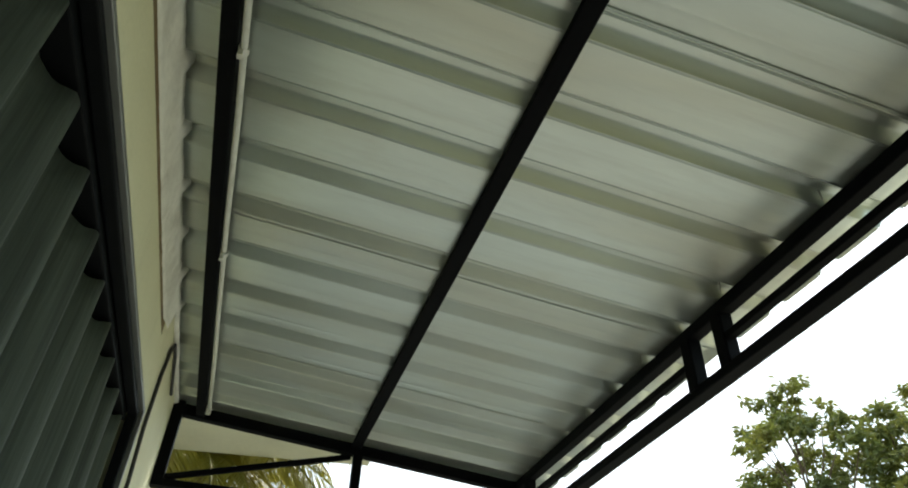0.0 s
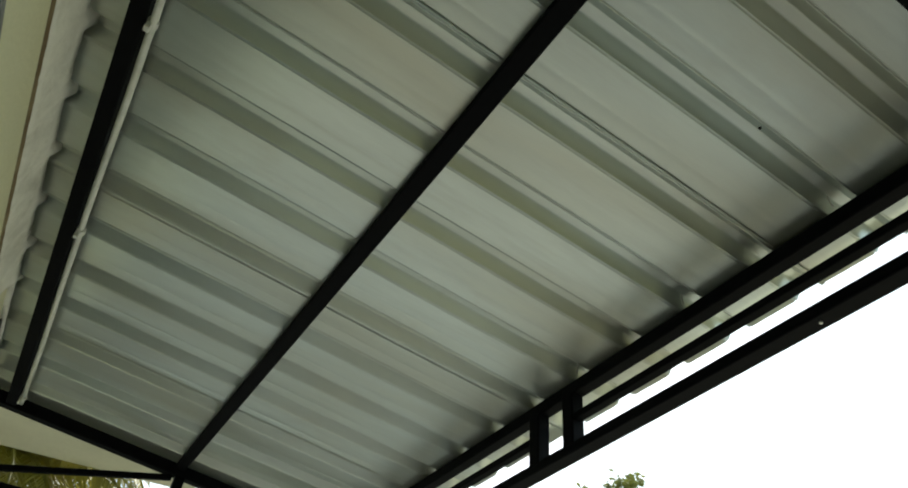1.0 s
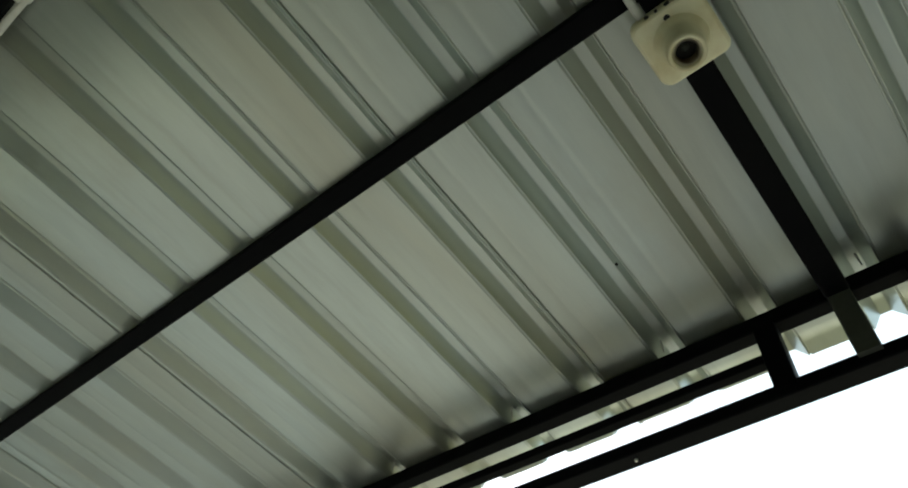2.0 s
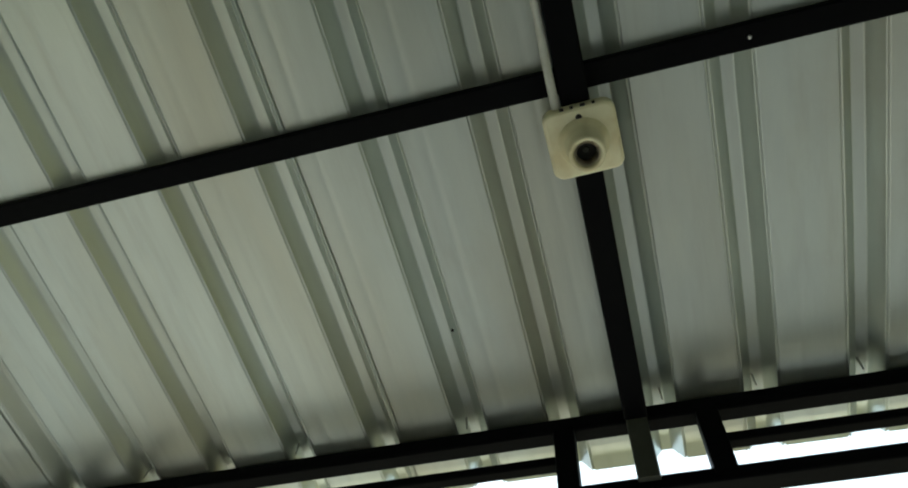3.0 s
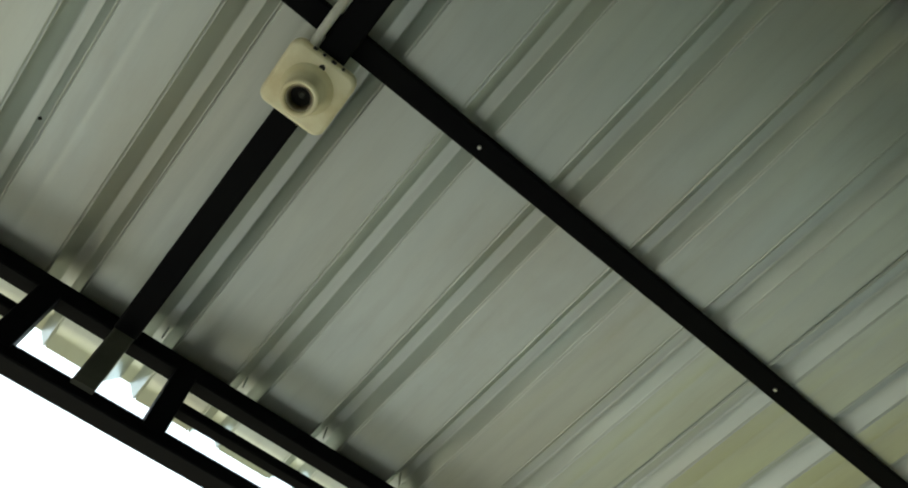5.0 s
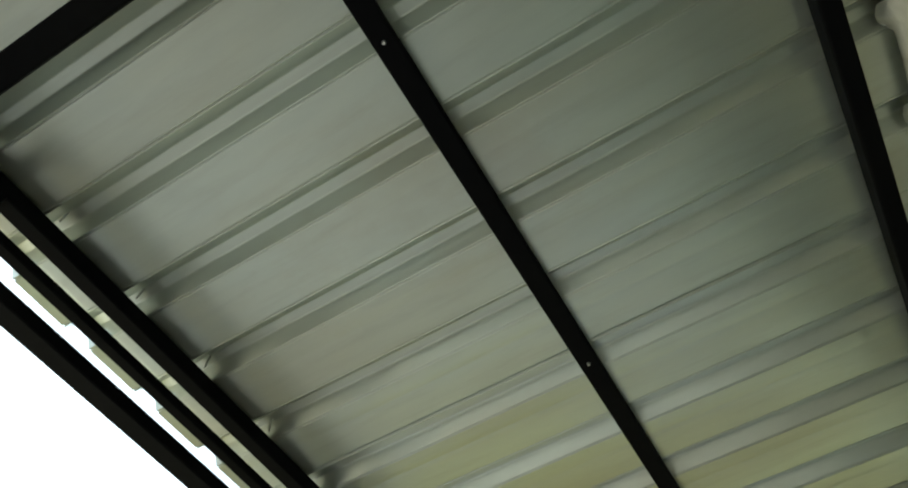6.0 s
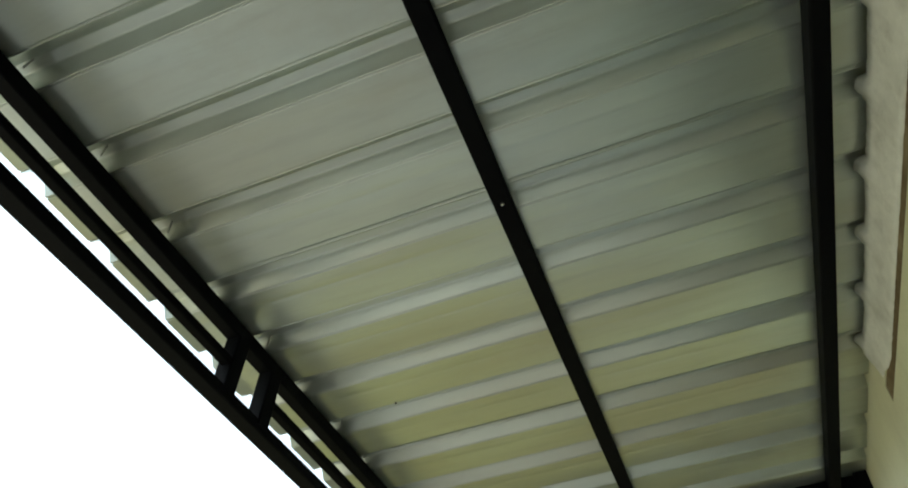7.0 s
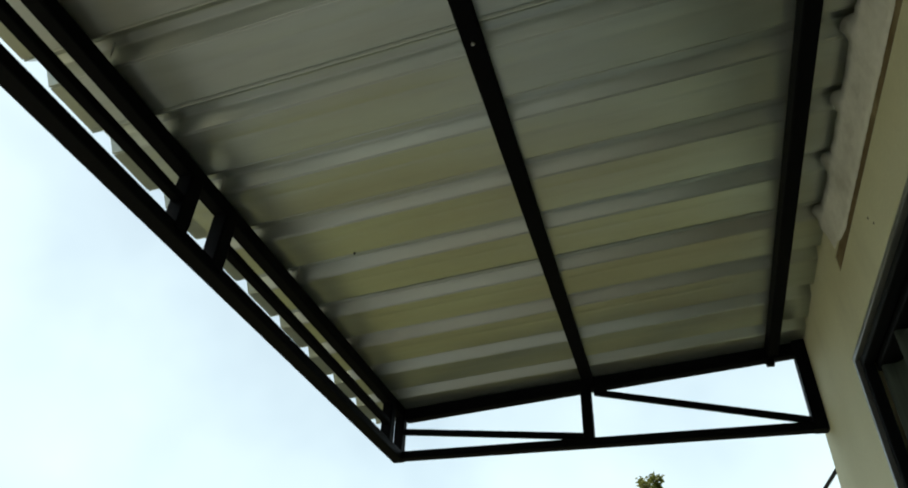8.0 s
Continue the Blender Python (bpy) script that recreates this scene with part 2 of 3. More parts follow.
tagged(left_dark_wall, "second plain dark unseen wall, added for the ribs facing left", "wall", kind="structure")

# ---- house ----
WALL_L, WALL_R, WALL_TOP, THICK = -2.72, 2.665, 3.3, 0.18
GROOVE_B, GROOVE_T, GROOVE_L, GROOVE_R = 2.619, 2.648, -1.863, 1.933
WALL_Y = -0.012
wall = thing("wall_north", "cream painted plaster house wall with a wide window", "wall", kind="structure", at=(0, WALL_Y, 0))


def wall_piece(x0, x1, z0, z1, y0=-THICK, y1=0.0):
    return part("wall_panel", box((x0, y0, z0), (x1, y1, z1)), CREAM, wall)


wall_piece(WALL_L, WIN_L, -0.1, GROOVE_B)
wall_piece(WIN_R, WALL_R, -0.1, GROOVE_B)
wall_piece(WIN_L, WIN_R, -0.1, WIN_B)
wall_piece(WIN_L, WIN_R, WIN_T, GROOVE_B)
wall_piece(WALL_L, GROOVE_L, GROOVE_B, WALL_TOP)
wall_piece(GROOVE_R, WALL_R, GROOVE_B, WALL_TOP)
wall_piece(GROOVE_L, GROOVE_R, GROOVE_T + 0.02, WALL_TOP)
part("groove", box((GROOVE_L, -THICK + 0.01, GROOVE_B), (GROOVE_R, -0.002, GROOVE_T + 0.019)), DIRT, wall, "rough brown chased groove in the plaster")

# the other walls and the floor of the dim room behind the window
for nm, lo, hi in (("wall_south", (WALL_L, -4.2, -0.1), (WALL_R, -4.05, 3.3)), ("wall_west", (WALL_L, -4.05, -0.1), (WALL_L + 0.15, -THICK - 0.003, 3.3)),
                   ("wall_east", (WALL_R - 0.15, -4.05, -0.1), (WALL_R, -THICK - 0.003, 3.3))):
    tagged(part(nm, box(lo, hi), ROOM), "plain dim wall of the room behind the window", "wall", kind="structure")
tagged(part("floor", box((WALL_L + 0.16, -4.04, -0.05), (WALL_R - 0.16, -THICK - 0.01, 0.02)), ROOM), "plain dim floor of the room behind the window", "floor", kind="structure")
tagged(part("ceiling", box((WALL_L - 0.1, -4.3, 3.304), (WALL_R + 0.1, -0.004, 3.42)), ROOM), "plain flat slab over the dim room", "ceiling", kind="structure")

# window: grey aluminium rim, dark frame, open to the vertical blind
window = thing("window_1", "wide dark window frame with a slim aluminium rim", "window", kind="structure", at=(0, WALL_Y, 0))
RIM = 0.014
for lo, hi in (((WIN_L, -0.03, WIN_T - RIM), (WIN_R, 0.004, WIN_T)), ((WIN_L, -0.03, WIN_B), (WIN_R, 0.004, WIN_B + RIM)),
               ((WIN_L, -0.03, WIN_B + RIM), (WIN_L + RIM, 0.004, WIN_T - RIM)), ((WIN_R - RIM, -0.03, WIN_B + RIM), (WIN_R, 0.004, WIN_T - RIM))):
    part("window_rim", box(lo, hi, 0.002), ALU, window, "slim grey aluminium rim")
BAR = 0.02
wl, wr, wb_, wtop = WIN_L + RIM, WIN_R - RIM, WIN_B + RIM, WIN_T - RIM
for lo, hi in (((wl, -0.036, wtop - BAR), (wr, -0.008, wtop)), ((wl, -0.036, wb_), (wr, -0.008, wb_ + BAR)),
               ((wl, -0.036, wb_ + BAR), (wl + BAR, -0.008, wtop - BAR)), ((wr - BAR, -0.036, wb_ + BAR), (wr, -0.008, wtop - BAR))):
    part("window_frame", box(lo, hi, 0.004), FRAME, window)

# curtain in folds behind the frame
curtain = thing("curtain", "dark green fabric curtain hanging in narrow folds behind the window", "curtain", at=(0, WALL_Y, 0))
part("curtain_rail", box((wl + 0.003, -0.092, wtop - 0.036), (wr - 0.003, -0.040, wtop - 0.002), 0.004), FRAME, curtain, "black curtain rail")
FOLD, FOLD_X, NEAR, FAR = 0.172, -0.73, -0.040, -0.096


def curtain_folds():
    """A cloth with leaning folds, loosely gathered, that sway and crease a little on the way down."""
    x0, x1 = wl + 0.012, wr - 0.012
    nx, nz = int((x1 - x0) / 0.0075), 22
    top, foot = wtop - 0.040, WIN_B + 0.04
    bm = bmesh.new()
    g = {}
    for i in range(nx + 1):
        x = x0 + (x1 - x0) * i / nx
        for j in range(nz + 1):
            d = j / nz
            sway = 0.012 * noise.noise((x * 3.1, d * 2.2, 1)) * d
            q = ((x + sway - FOLD_X) / FOLD) % 1.0
            w = q / 0.41 if q < 0.41 else (1 - q) / 0.59          # 0 at the near crest, 1 in the far trough
            w = 0.5 - 0.5 * math.cos(math.pi * w)
            crease = 0.0060 * noise.noise((x * 42, d * 1.6, 3)) + 0.002 * noise.noise((x * 110, d * 1.2, 6))
            y = NEAR + (FAR - NEAR) * w * (0.86 + 0.2 * noise.noise((x * 4, d, 8))) + crease
            droop = 0.016 * math.sin(math.pi * w) * (1 - d)
            z = top - droop + (foot - top) * d
            g[0, i, j], g[1, i, j] = bm.verts.new((x, y, z)), bm.verts.new((x, y - 0.0015, z))
    for i in range(nx):
        for j in range(nz):
            for k in (0, 1):
                bm.faces.new([g[k, p, q] for p, q in ((i, j), (i + 1, j), (i + 1, j + 1), (i, j + 1))])
        for j in (0, nz):
            bm.faces.new([g[p] for p in ((0, i, j), (0, i + 1, j), (1, i + 1, j), (1, i, j))])
    for j in range(nz):
        for i in (0, nx):
            bm.faces.new([g[p] for p in ((0, i, j), (0, i, j + 1), (1, i, j + 1), (1, i, j))])
    return bm


part("cloth", curtain_folds(), SLAT, curtain, smooth=True)

# ragged mortar that closes the gap between wall and sheet, following the ribs
def rib_shape(x):
    """Height of the sheet above its flat, at x: a trapezoid rib with a narrow swage at each foot."""
    v = (x - RIB_X + RIB / 2) % RIB - RIB / 2
    u = abs(v)
    if u < 0.011:
        return 0.030
    if u < 0.033:
        return 0.030 * (0.033 - u) / 0.022
    if 0.0346 < u < 0.0386:
        return 0.0036 * min(1.0, (0.0020 - abs(u - 0.0366)) / 0.0008)
    if v > 0 and abs(u - 0.080) < 0.004:
        return 0.0006 * (1 - abs(u - 0.080) / 0.004)
    return 0.0


def mortar_band(x0, x1):
    """Hand-laid mortar: ragged lower edge, bulging out towards the sheet, with a tongue pushed into each rib."""
    rng = random.Random(5)
    bm = bmesh.new()
    cols = []
    count = int((x1 - x0) / 0.008)
    for i in range(count + 1):
        x = x0 + (x1 - x0) * i / count
        u = (x - RIB_X + RIB / 2) % RIB - RIB / 2
        tooth = 0.014 * max(0.0, 1 - abs((u - 0.012) / 0.026) ** 3)
        lump = 0.004 * noise.noise((x * 9, 0, 0)) + 0.0025 * noise.noise((x * 31, 5, 0)) + rng.uniform(-0.0008, 0.0008)
        fade = min(1.0, (x1 - x) / 0.12, (x - x0) / 0.12)
        low = GROOVE_T + 0.004 * noise.noise((x * 20, 3, 0)) + 0.003 * noise.noise((x * 60, 7, 0)) + (1 - fade) * 0.03
        ztop = roof(0.0) + rib_shape(x) - 0.002
        under = roof(0.03) - 0.004
        cols.append([bm.verts.new(p) for p in ((x, -0.02, low), (x, 0.001 + 0.3 * lump, low), (x, 0.004 + lump, low + 0.012), (x, 0.009 + 1.4 * lump, (low + under) / 2),
                                               (x, 0.016 + lump, under - 0.02), (x, 0.019 + lump + tooth, under + (0.018 if tooth else 0)), (x, -0.02, ztop))])
    for A, B in zip(cols, cols[1:]):
        for k in range(7):
            bm.faces.new((A[k], A[(k + 1) % 7], B[(k + 1) % 7], B[k]))
    bm.faces.new(cols[0])
    bm.faces.new(cols[-1])
    return bm


band = part("trim", mortar_band(GROOVE_L - 0.06, GROOVE_R - 0.02), MORTAR, smooth=True)
band.location.y = WALL_Y
tagged(band, "ragged whitish mortar sealing the roof sheet to the wall", "mortar", kind="structure")
# a thin bead of the same mortar runs on along the sheet to the corner
bead = part("trim", rod([(x, 0.006 + 0.003 * noise.noise((x * 11, 2, 0)), roof(0.0) - 0.006 + 0.003 * noise.noise((x * 14, 8, 0))) for x in [WALL_L + 0.06 + 0.02 * k for k in range(40)]], 0.011, 8), MORTAR, smooth=True)
bead.location.y = WALL_Y
tagged(bead, "thin whitish mortar bead between wall and roof sheet", "mortar", kind="structure")

# ---- canopy frame ----
frame_thing = thing("canopy_frame", "black painted square steel tube canopy frame on the house wall", "canopy frame")
T = 0.042
XI_L, XI_R = X_LEFT + T, X_RIGHT - T          # inner faces of the end trusses
LOW_B, LOW_T = 2.448, 2.476                   # lower chord
CHORD_B, CHORD_T = 2.611, 2.649               # upper front chord
Y_MID = Y_FRONT + 0.02
Y_PURLIN = 0.7285                             # middle purlin


def member(name, a, b, w=T, h=T, up=(0, 0, 1), label="", mat=None):
    return part(name, tube(a, b, w, h, up), mat or BLACK, frame_thing, label)


tilt = Vector((0, SLOPE, 1)).normalized()
zc = (CHORD_B + CHORD_T) / 2
member("front_chord", (X_LEFT, Y_MID, zc), (X_RIGHT, Y_MID, zc), 0.038, CHORD_T - CHORD_B)
zl = (LOW_B + LOW_T) / 2
DIP = 0.016                                    # the lower chord hangs lower at its left end
member("lower_chord", (X_LEFT, Y_MID + 0.003, zl + 0.003 - DIP), (X_RIGHT, Y_MID + 0.003, zl + 0.003), 0.046, LOW_T - LOW_B + 0.002)
# purlins, in two lengths each, butting on the middle rafter
for y, w, h in ((Y_PURLIN, 0.042, 0.022), (0.099, 0.036, 0.042)):
    z = roof(y) - 0.003 - h / 2
    member("purlin", (XI_L, y, z), (-0.022, y, z), w, h, tilt)
    member("purlin", (0.022, y, z), (XI_R, y, z), w, h, tilt)
# middle rafter
y0, y1 = 0.002, Y_FRONT - 0.012
member("rafter", (0, y0, roof(y0) - 0.026), (0, y1, roof(y1) - 0.026), 0.047, 0.044)
# end trusses
for x in (X_LEFT + T / 2, X_RIGHT - T / 2):
    inner = 1 if x < 0 else -1
    dip = 0.003 - (DIP if x < 0 else 0.0)
    member("end_rafter", (x, 0.031, roof(0.031) - 0.028), (x, Y_FRONT - 0.002, roof(Y_FRONT) - 0.028), T - 0.002, 0.046)
    member("end_chord", (x, 0.031, zl + dip), (x, Y_FRONT - 0.002, zl + dip), T - 0.002, LOW_T - LOW_B)
    member("wall_post", (x, 0.0095, LOW_B + dip), (x, 0.0095, roof(0.0) + 0.002), T, 0.042, (0, 1, 0))
    member("truss_post", (x, Y_PURLIN + 0.012, LOW_T + dip - 0.004), (x, Y_PURLIN + 0.012, roof(Y_PURLIN) - 0.042), 0.038, 0.038, (0, 1, 0))
    member("corner_post", (x, Y_MID, LOW_T + dip - 0.004), (x, Y_MID, CHORD_B), 0.038, 0.037, (0, 1, 0))
    member("front_post", (x + inner * 0.13, Y_MID - 0.003, LOW_T + dip - 0.004), (x + inner * 0.13, Y_MID - 0.003, CHORD_B), 0.04, 0.04, (0, 1, 0))
    member("diagonal", (x, 0.71, roof(0.72) - 0.058), (x, 0.031, LOW_T + dip + 0.010), 0.020, 0.022)
    member("diagonal", (x, Y_FRONT, LOW_T + dip + 0.080), (x, 0.757, LOW_T + dip + 0.012), 0.020, 0.022)
    if x > 0:
        part("bracket", box((x - 0.012, 0.095, roof(0.11) - 0.068), (x + 0.012, 0.122, roof(0.11) - 0.05), 0.003), BLACK, frame_thing, "small black steel tab")
# front posts in pairs, and the rails between them
posts = [-1.345, -1.198, -0.149, 0.137, 1.19, 1.335]
for x in posts:
    member("front_post", (x, Y_MID - 0.003, LOW_T - 0.016), (x, Y_MID - 0.003, CHORD_B), 0.043, 0.042, (0, 1, 0))
member("front_post", (0, Y_MID - 0.008, LOW_T - 0.016), (0, Y_MID - 0.008, CHORD_T - 0.004), 0.042, 0.050, (0, 1, 0), "grey-black post", GREY_BLACK)
zr = 2.540
for a, b in ((X_LEFT + 0.15, posts[0]), (posts[1], posts[2]), (posts[3], posts[4]), (posts[5], X_RIGHT - 0.15)):
    member("rail", (a + 0.021, Y_FRONT + 0.014, zr), (b - 0.021, Y_FRONT + 0.014, zr), 0.028, 0.020)


def bolt(at, normal, parent, r=0.0042):
    m = Matrix.Translation(at) @ Vector(normal).to_track_quat('Z', 'Y').to_matrix().to_4x4()
    bm = lathe([(0.0, 0.004), (r * 0.7, 0.004), (r, 0.002), (r, -0.001), (0.0, -0.001)], m, 8)
    return part("screw", bm, STEEL, parent, "small zinc screw")


for x in (0.276, 1.045):
    bolt((x, Y_PURLIN, roof(Y_PURLIN) - 0.0255), (0, 0, -1), frame_thing, 0.004)
bolt((-0.47, Y_MID, LOW_B - 0.0075), (0, 0, -1), frame_thing, 0.004)

# ---- roof sheets ----
roof_thing = thing("roof", "ribbed bare galvanised steel roof sheets over the canopy", "roof", kind="structure")
Y_EAVE = 1.598


def roof_sheet(x0, x1, lift):
    """One ribbed sheet with its thickness."""
    xs = set()
    k0, k1 = int((x0 - RIB_X) / RIB) - 2, int((x1 - RIB_X) / RIB) + 2
    for k in range(k0, k1 + 1):
        c = RIB_X + k * RIB
        for u in (0.0, 0.008, 0.0098, 0.0118, 0.0135, 0.022, 0.0305, 0.0322, 0.0334, 0.0346, 0.0354, 0.0378, 0.0386, 0.0398, 0.044, 0.062, 0.076, 0.080, 0.084, 0.093):
            xs |= {round(c - u, 4), round(c + u, 4)}
    xs = [x0] + sorted(x for x in xs if x0 + 0.002 < x < x1 - 0.002) + [x1]
    ys = [-0.04 + (Y_EAVE + 0.04) * j / 22 for j in range(23)]
    bm = bmesh.new()
    grid = {}
    for s, dz in ((0, 0.0), (1, 0.0011)):
        for i, x in enumerate(xs):
            for j, y in enumerate(ys):
                wave = 0.0022 * noise.noise((x * 2.5, y * 1.7, 0)) + 0.0007 * noise.noise((x * 9, y * 4, 4))
                shift = 0.0012 * noise.noise((y * 3, x * 0.7, 9))
                grid[s, i, j] = bm.verts.new((x + shift, y, roof(y) + rib_shape(x) + wave + lift + dz))
    nx, ny = len(xs) - 1, len(ys) - 1
    for i in range(nx):
        for j in range(ny):
            for s in (0, 1):
                bm.faces.new([grid[s, a, b] for a, b in ((i, j), (i + 1, j), (i + 1, j + 1), (i, j + 1))]).smooth = True
        for j in (0, ny):
            bm.faces.new([grid[q] for q in ((0, i, j), (0, i + 1, j), (1, i + 1, j), (1, i, j))])
    for j in range(ny):
        for i in (0, nx):
            bm.faces.new([grid[q] for q in ((0, i, j), (0, i, j + 1), (1, i, j + 1), (1, i, j))])
    return bm


# each sheet tucks under its neighbour towards the middle, so that its edge shows there as a thin dark lap
edges = [-15, -11, -7, -3, 1, 5, 9, 13]
LIFTS = (0.0037, 0.0061, 0.0037, 0.0085, 0.0061, 0.0037, 0.0013)
for a, b, lift in zip(edges, edges[1:], LIFTS):
    x0 = max(RIB_X + a * RIB - (0.0415 if a > 0 else 0.054), X_LEFT - 0.03)
    x1 = min(RIB_X + b * RIB + (0.0415 if b < 0 else 0.054), X_RIGHT + 0.075)
    part("roof_sheet", roof_sheet(x0, x1, lift), SHEET, roof_thing)

# tek screws that come through the sheet beside the front chord and the purlins
rng = random.Random(11)
for n in range(-12, 13):
    if n % 2 == 0 or rng.random() < 0.3:
        x = RIB_X + n * RIB + rng.uniform(-0.012, 0.012)
        z = roof(Y_FRONT - 0.012)
        part("tek_screw", rod([(x, Y_FRONT - 0.010, z + 0.03), (x + rng.uniform(-0.004, 0.004), Y_FRONT - 0.012, z - 0.006)], [0.0025, 0.0018], 6), STEEL, roof_thing, "screw tip through the sheet")
for x, y in ((-0.323, 1.183), (1.613, 1.228), (1.849, 1.111)):
    part("tek_screw", lathe([(0.0, -0.003), (0.0025, -0.002), (0.0035, 0.001), (0.0, 0.001)], Matrix.Translation((x, y, roof(y) + rib_shape(x) + 0.001)), 8), HOLE, roof_thing, "dark screw hole in the sheet")

# ---- lamp holder under the rafter ----
LY = 0.818
under = roof(LY) - 0.026 - 0.0225
holder = thing("lamp_holder", "cream plastic square lamp holder without a bulb under the rafter", "lamp holder", at=(0.001, LY, under))
holder.rotation_euler = (math.atan(-SLOPE), 0, radians(-1.5))


def rounded_plate(s, h0, h1, corner, inset):
    """A square plate with rounded corners, from height h0 down to h1, its lower rim drawn in."""
    bm = bmesh.new()
    rings = []
    for z, d in ((h0, 0.0), (h1 + 0.006, 0.0), (h1 + 0.002, inset * 0.4), (h1, inset)):
        ring = []
        for q in range(4):
            for k in range(7):
                a = (q + k / 6) * math.pi / 2
                cx, cy = (1, -1, -1, 1)[q], (1, 1, -1, -1)[q]
                ring.append(bm.verts.new((cx * (s - corner) + (corner - d) * math.cos(a), cy * (s - corner) + (corner - d) * math.sin(a), z)))
        rings.append(ring)
    for A, B in zip(rings, rings[1:]):
        for k in range(len(A)):
            bm.faces.new((A[k], A[(k + 1) % len(A)], B[(k + 1) % len(B)], B[k]))
    bm.faces.new(rings[0])
    bm.faces.new(rings[-1])
    return bm


part("base_plate", rounded_plate(0.0585, 0.0, -0.022, 0.018, 0.006), LAMP, holder)
down = Matrix.Translation((0, 0.001, -0.0215)) @ Matrix.Rotation(math.pi, 4, 'X')
part("socket", lathe([(0.042, -0.001), (0.040, 0.005), (0.035, 0.011), (0.0315, 0.018), (0.0295, 0.052), (0.0285, 0.058), (0.026, 0.060), (0.0222, 0.059), (0.0212, 0.056), (0.0205, 0.032), (0.0, 0.032)], down), LAMP, holder, smooth=True)
thread = [(0.0203 - 0.0042 * (k % 2), 0.0345 + 0.0027 * k) for k in range(9)]
part("screw_shell", lathe([(0.0150, 0.0335)] + thread, down), BRASS, holder, "dull metal screw shell", smooth=True)
# near-black floor: the shade deep in the socket is put into its colour
part("socket_floor", lathe([(0.0, 0.0345), (0.018, 0.0345), (0.018, 0.0325)], down, 24), HOLE, holder, "dark disc in the socket, recess shade put into its colour")
part("contact", lathe([(0.0, 0.0375), (0.0040, 0.0375), (0.0065, 0.0342)], down, 12), GREY_BLACK, holder, "dull centre contact")
for y in (-0.042, 0.043):
    part("screw_hole", lathe([(0.0, 0.0012), (0.0048, 0.0012), (0.0055, -0.002)], Matrix.Translation((0, y, -0.022)) @ Matrix.Rotation(math.pi, 4, 'X'), 12), HOLE, holder, "dark screw hole")
for x, w in ((-0.024, 0.007), (-0.008, 0.005), (0.010, 0.008), (0.027, 0.005)):
    part("notch", box((x - w / 2, -0.0612, -0.0195), (x + w / 2, -0.0570, -0.0155), 0.0008), HOLE, holder, "dark cable knock-out notch")
part("mark", box((0.0345, 0.004, -0.0228), (0.036, 0.014, -0.0215)), HOLE, holder)

# ---- conduit ----
conduit = thing("conduit_pipe", "thin white plastic conduit pipe clipped along the purlin", "conduit")
cr = 0.0074
yb = 0.128
zb = roof(yb) - 0.034
part("pipe", rod([(XI_L + 0.02, yb, zb)] + [(x, yb + 0.002 * math.sin(x * 5), zb + 0.003 * math.sin(x * 3 + 1)) for x in (-2.2, -1.8, -1.4, -1.0, -0.6, -0.3)] + [(-0.12, yb, zb), (-0.06, yb + 0.01, zb), (-0.04, yb + 0.04, zb - 0.004)]
     + [(-0.0315, y, roof(y) - 0.030) for y in (0.25, 0.45, 0.62)] + [(-0.033, 0.69, roof(0.69) - 0.047), (-0.033, 0.745, roof(0.745) - 0.049), (-0.030, 0.79, roof(0.79) - 0.050)], cr, 12), PVC, conduit, smooth=True)
for x in (-2.57, -1.532, -0.832):
    part("clip", rod([(x - 0.008, yb, zb), (x + 0.008, yb, zb)], cr + 0.004, 12), PVC, conduit, "white plastic pipe clip")
    part("clip_tab", box((x - 0.007, yb - 0.009, zb - 0.026), (x + 0.007, yb - 0.0065 + 0.008, zb - 0.006), 0.002), PVC, conduit)

# ---- nail marks on the wall ----
for x, z in ((1.62, 2.55), (1.60, 2.52), (1.2, 2.5)):
    part("nail_hole", lathe([(0.0, 0.001), (0.0025, 0.0008), (0.003, -0.001)], Matrix.Translation((x, 0.0, z)) @ Matrix.Rotation(radians(-90), 4, 'X'), 8), HOLE, wall, "small dark nail hole")

# ---- cables on the wall ----
cable = thing("wall_cable", "black cable hanging down the cream wall", "cable")
part("cord", rod([(-2.40, -0.002, 2.68), (-2.31, -0.002, 2.70), (-2.21, -0.003, 2.735), (-2.13, -0.004, 2.735), (-2.085, -0.004, 2.69), (-2.05, -0.004, 2.58), (-2.045, -0.004, 2.40), (-2.09, -0.004, 2.26), (-2.10, -0.004, 2.0), (-2.10, -0.004, 1.2)], 0.006, 8), CABLE, cable, smooth=True)
wire = thing("service_wire", "thin black wire running off from the house corner", "wire")
part("cord", rod([(2.67, -0.02, 2.36), (2.9, 0.05, 2.30), (3.6, 0.2, 2.05), (6.0, 0.8, 1.4)], 0.006, 8), CABLE, wire, smooth=True)


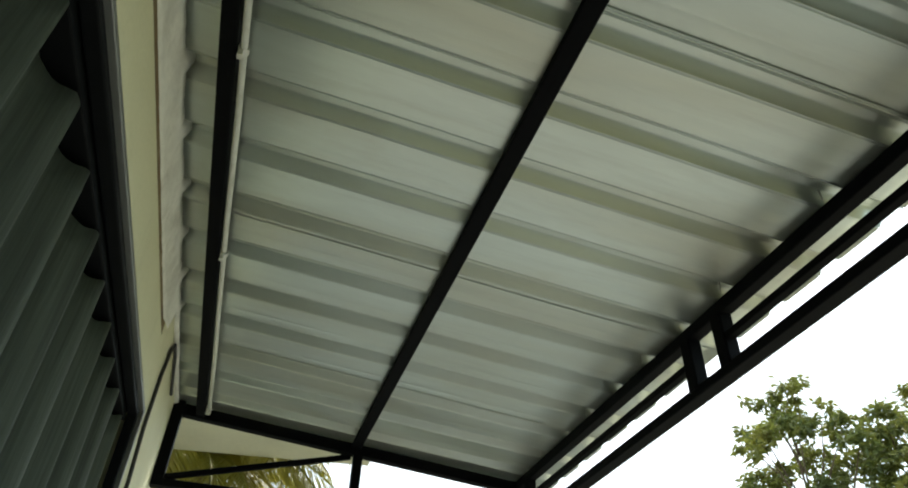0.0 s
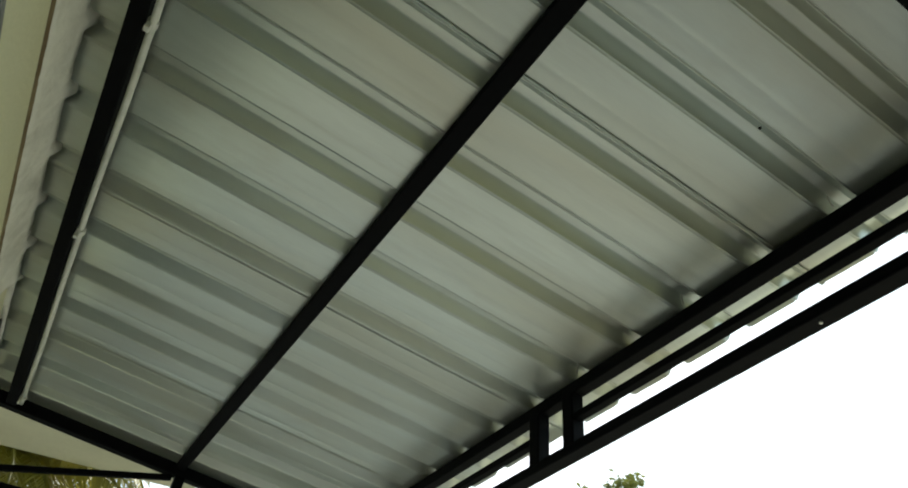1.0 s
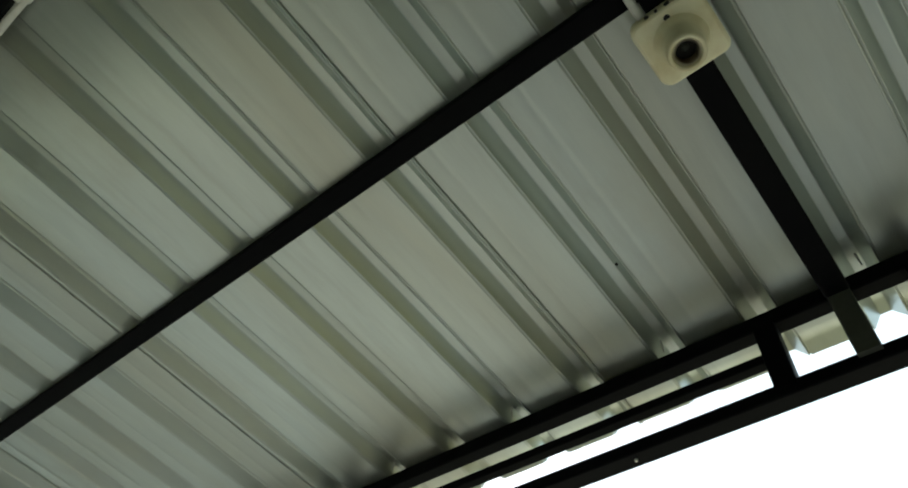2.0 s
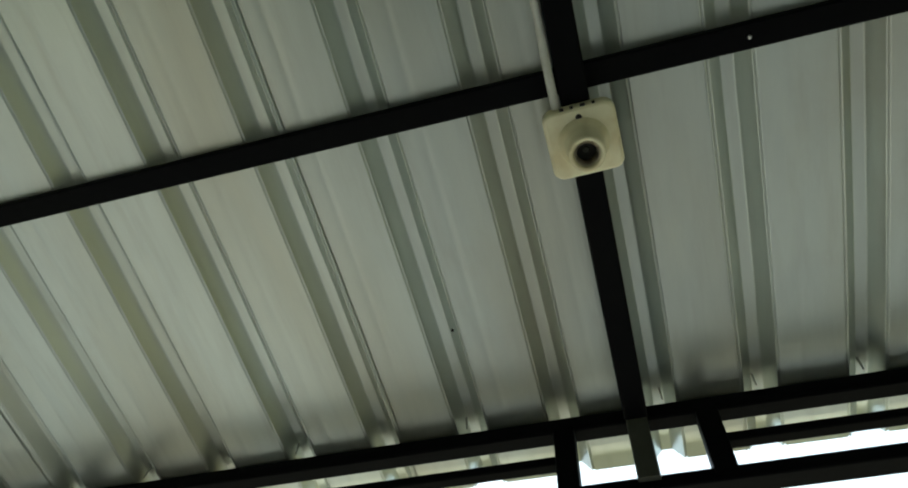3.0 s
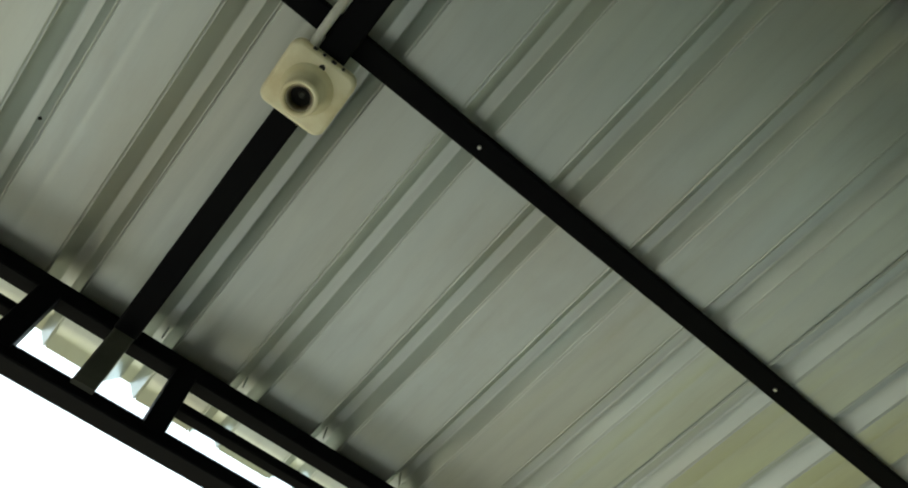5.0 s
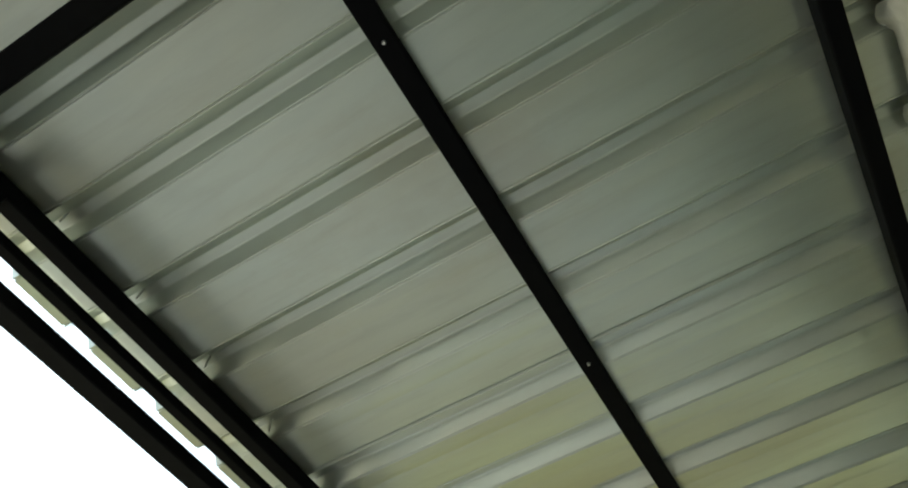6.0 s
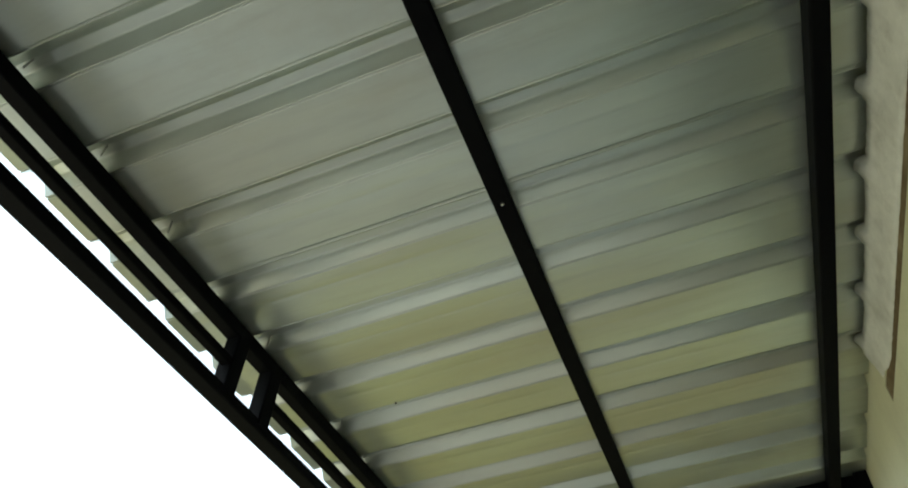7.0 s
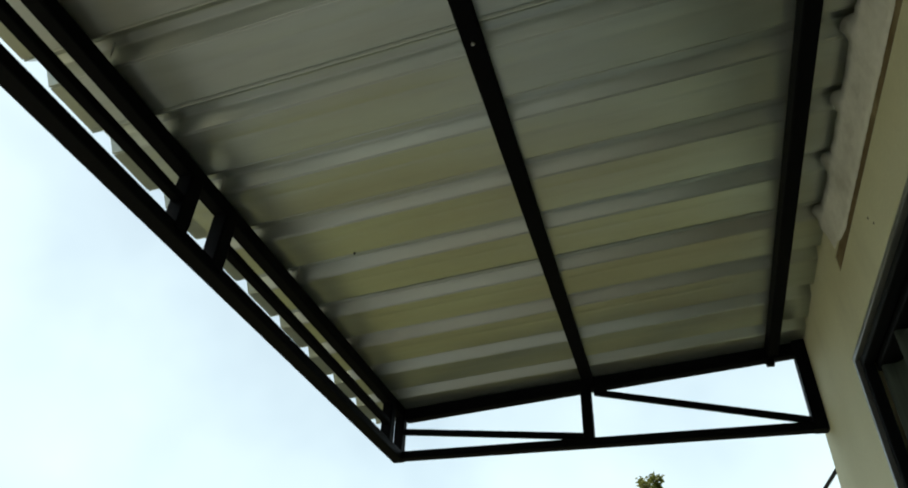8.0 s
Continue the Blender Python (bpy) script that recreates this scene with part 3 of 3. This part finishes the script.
# ---- outside: trees, palm and a neighbour's eave ----
def leafy_tree(at, height, spread, seed, label, leaf=0.15, clumps=40, each=360, size=(0.26, 0.46), low=0.5):
    """Trunk, limbs and many leaf clumps with gaps between them; the first clump tops the leader."""
    rng = random.Random(seed)
    tree = thing("tree", label, "tree", at=at)
    wood = bmesh.new()
    h = height
    rod([(0, 0, -0.05), (0.05, 0.02, h * 0.2), (-0.04, 0.06, h * 0.45), (0.06, 0.0, h * 0.72)], [0.16, 0.12, 0.09, 0.04], 10, wood)
    tips = []
    for k in range(clumps):
        a = k * 2.399 + rng.uniform(-0.3, 0.3)
        zz = h * (1.0 - (1.0 - low) * (k / clumps) ** 0.8)
        reach = spread * math.sqrt(max(0.03, 1 - ((zz / h - 0.62) / 0.40) ** 2)) * rng.uniform(0.45, 1.0)
        r = rng.uniform(*size)
        tip = Vector((math.cos(a) * reach, math.sin(a) * reach, zz - r * 0.8))
        root = Vector((0, 0, max(h * 0.25, zz - h * rng.uniform(0.16, 0.3))))
        mid = root.lerp(tip, 0.5) + Vector((rng.uniform(-0.15, 0.15), rng.uniform(-0.15, 0.15), 0.12))
        rod([root, mid, tip], [0.03, 0.016, 0.005], 6, wood)
        tips.append((tip, r))
    part("trunk", wood, BARK, tree, smooth=True)
    verts, faces = [], []
    for c, r in tips:
        sprays = [Vector((rng.gauss(0, 1), rng.gauss(0, 1), rng.gauss(0.1, 0.8))).normalized() * r * rng.uniform(0.35, 1.0) for i in range(9)]
        for i in range(int(each * (r / size[1]) ** 1.5)):
            g = rng.choice(sprays)
            p = c + g + Vector((rng.gauss(0, 1), rng.gauss(0, 1), rng.gauss(0, 0.9))) * r * 0.17
            d = (Vector((rng.gauss(0, 1), rng.gauss(0, 1), rng.gauss(-0.5, 0.6))) + g.normalized() * 0.5).normalized()
            q = d.cross(Vector((rng.gauss(0, 1), rng.gauss(0, 1), rng.gauss(0, 1)))).normalized()
            n3 = d.cross(q) * 0.02
            L, W = leaf * rng.uniform(0.7, 1.3), leaf * 0.22
            b0 = len(verts)
            verts += [p, p + d * L * 0.45 + q * W + n3, p + d * L, p + d * L * 0.45 - q * W + n3]
            faces += [(b0, b0 + 1, b0 + 2), (b0, b0 + 2, b0 + 3)]
    me = bpy.data.meshes.new("crown")
    me.from_pydata([tuple(v) for v in verts], [], faces)
    me.materials.append(LEAF)
    crown = new("crown", me)
    crown.parent = tree
    tagged(crown, kind="stuff")
    return tree


leafy_tree((-9.35, 9.55, -0.03), 7.98, 1.6, 4, "tall green tree with sparse leafy clumps beyond the yard")
leafy_tree((-8.3, 11.0, -0.03), 7.55, 1.5, 9, "green leafy tree standing in the far lawn")
leafy_tree((13.2, 0.95, -0.03), 5.98, 0.42, 15, "slender yellow-green tree beyond the house corner", clumps=34, each=420, size=(0.14, 0.22), leaf=0.08)


def palm(at, height, seed, fronds=38):
    rng = random.Random(seed)
    tree = thing("palm_tree", "coconut palm with yellowing drooping fronds beside the canopy", "palm", at=at)
    part("trunk", rod([(0, 0, -0.05), (0.06, 0, height * 0.35), (0.02, 0.05, height * 0.7), (0.0, 0.0, height)], [0.17, 0.13, 0.11, 0.12], 12), BARK, tree, smooth=True)
    for k in range(fronds):
        a = k * 2.399 + rng.uniform(-0.2, 0.2)
        lift = rng.uniform(-0.25, 1.0)
        out = Vector((math.cos(a), math.sin(a), 0))
        side = Vector((-math.sin(a), math.cos(a), 0))
        L = rng.uniform(1.5, 2.0)
        line = []
        for i in range(13):
            u = i / 12
            line.append(Vector((0, 0, height)) + out * L * u * (1 - 0.18 * u) + Vector((0, 0, 1)) * (lift * L * 0.62 * u - L * 0.95 * u * u * (0.55 + 0.3 * (1 - lift))))
        bm = rod(line, [0.018 * (1 - 0.8 * i / 12) + 0.002 for i in range(13)], 5)
        for i in range(2, 60):
            u = i / 60
            f = u * 12
            j = min(int(f), 11)
            p = line[j].lerp(line[j + 1], f - j)
            along = (line[j + 1] - line[j]).normalized()
            for sgn in (-1, 1):
                ln = 0.42 * math.sin(math.pi * min(1, 0.15 + 0.85 * u)) ** 0.6 * rng.uniform(0.8, 1.1) + 0.05
                d = (side * sgn * 0.75 + along * 0.55 + Vector((0, 0, -0.45 - rng.uniform(0, 0.35)))).normalized()
                w = along * 0.011
                m1 = p + d * ln * 0.5 + Vector((0, 0, 0.012))
                tip = p + d * ln + Vector((0, 0, -0.06 * ln))
                v = [bm.verts.new(q) for q in (p - w * 0.6, p + w * 0.6, m1 + w, tip, m1 - w)]
                bm.faces.new(v)
        part("frond", bm, FROND, tree)
    return tree


palm((-6.4, -0.15, -0.03), 3.98, 8)

house = thing("neighbour_house", "pale plastered neighbouring house wing with a jutting eave", "house")
part("wall", box((-5.3, -6.0, -0.1), (-4.75, -1.3, 3.45), 0.01), RENDER, house)
part("eave", tube((-4.98, -6.0, 3.27), (-4.98, 1.25, 3.70), 0.75, 0.09), RENDER, house, "pale sloping eave slab")
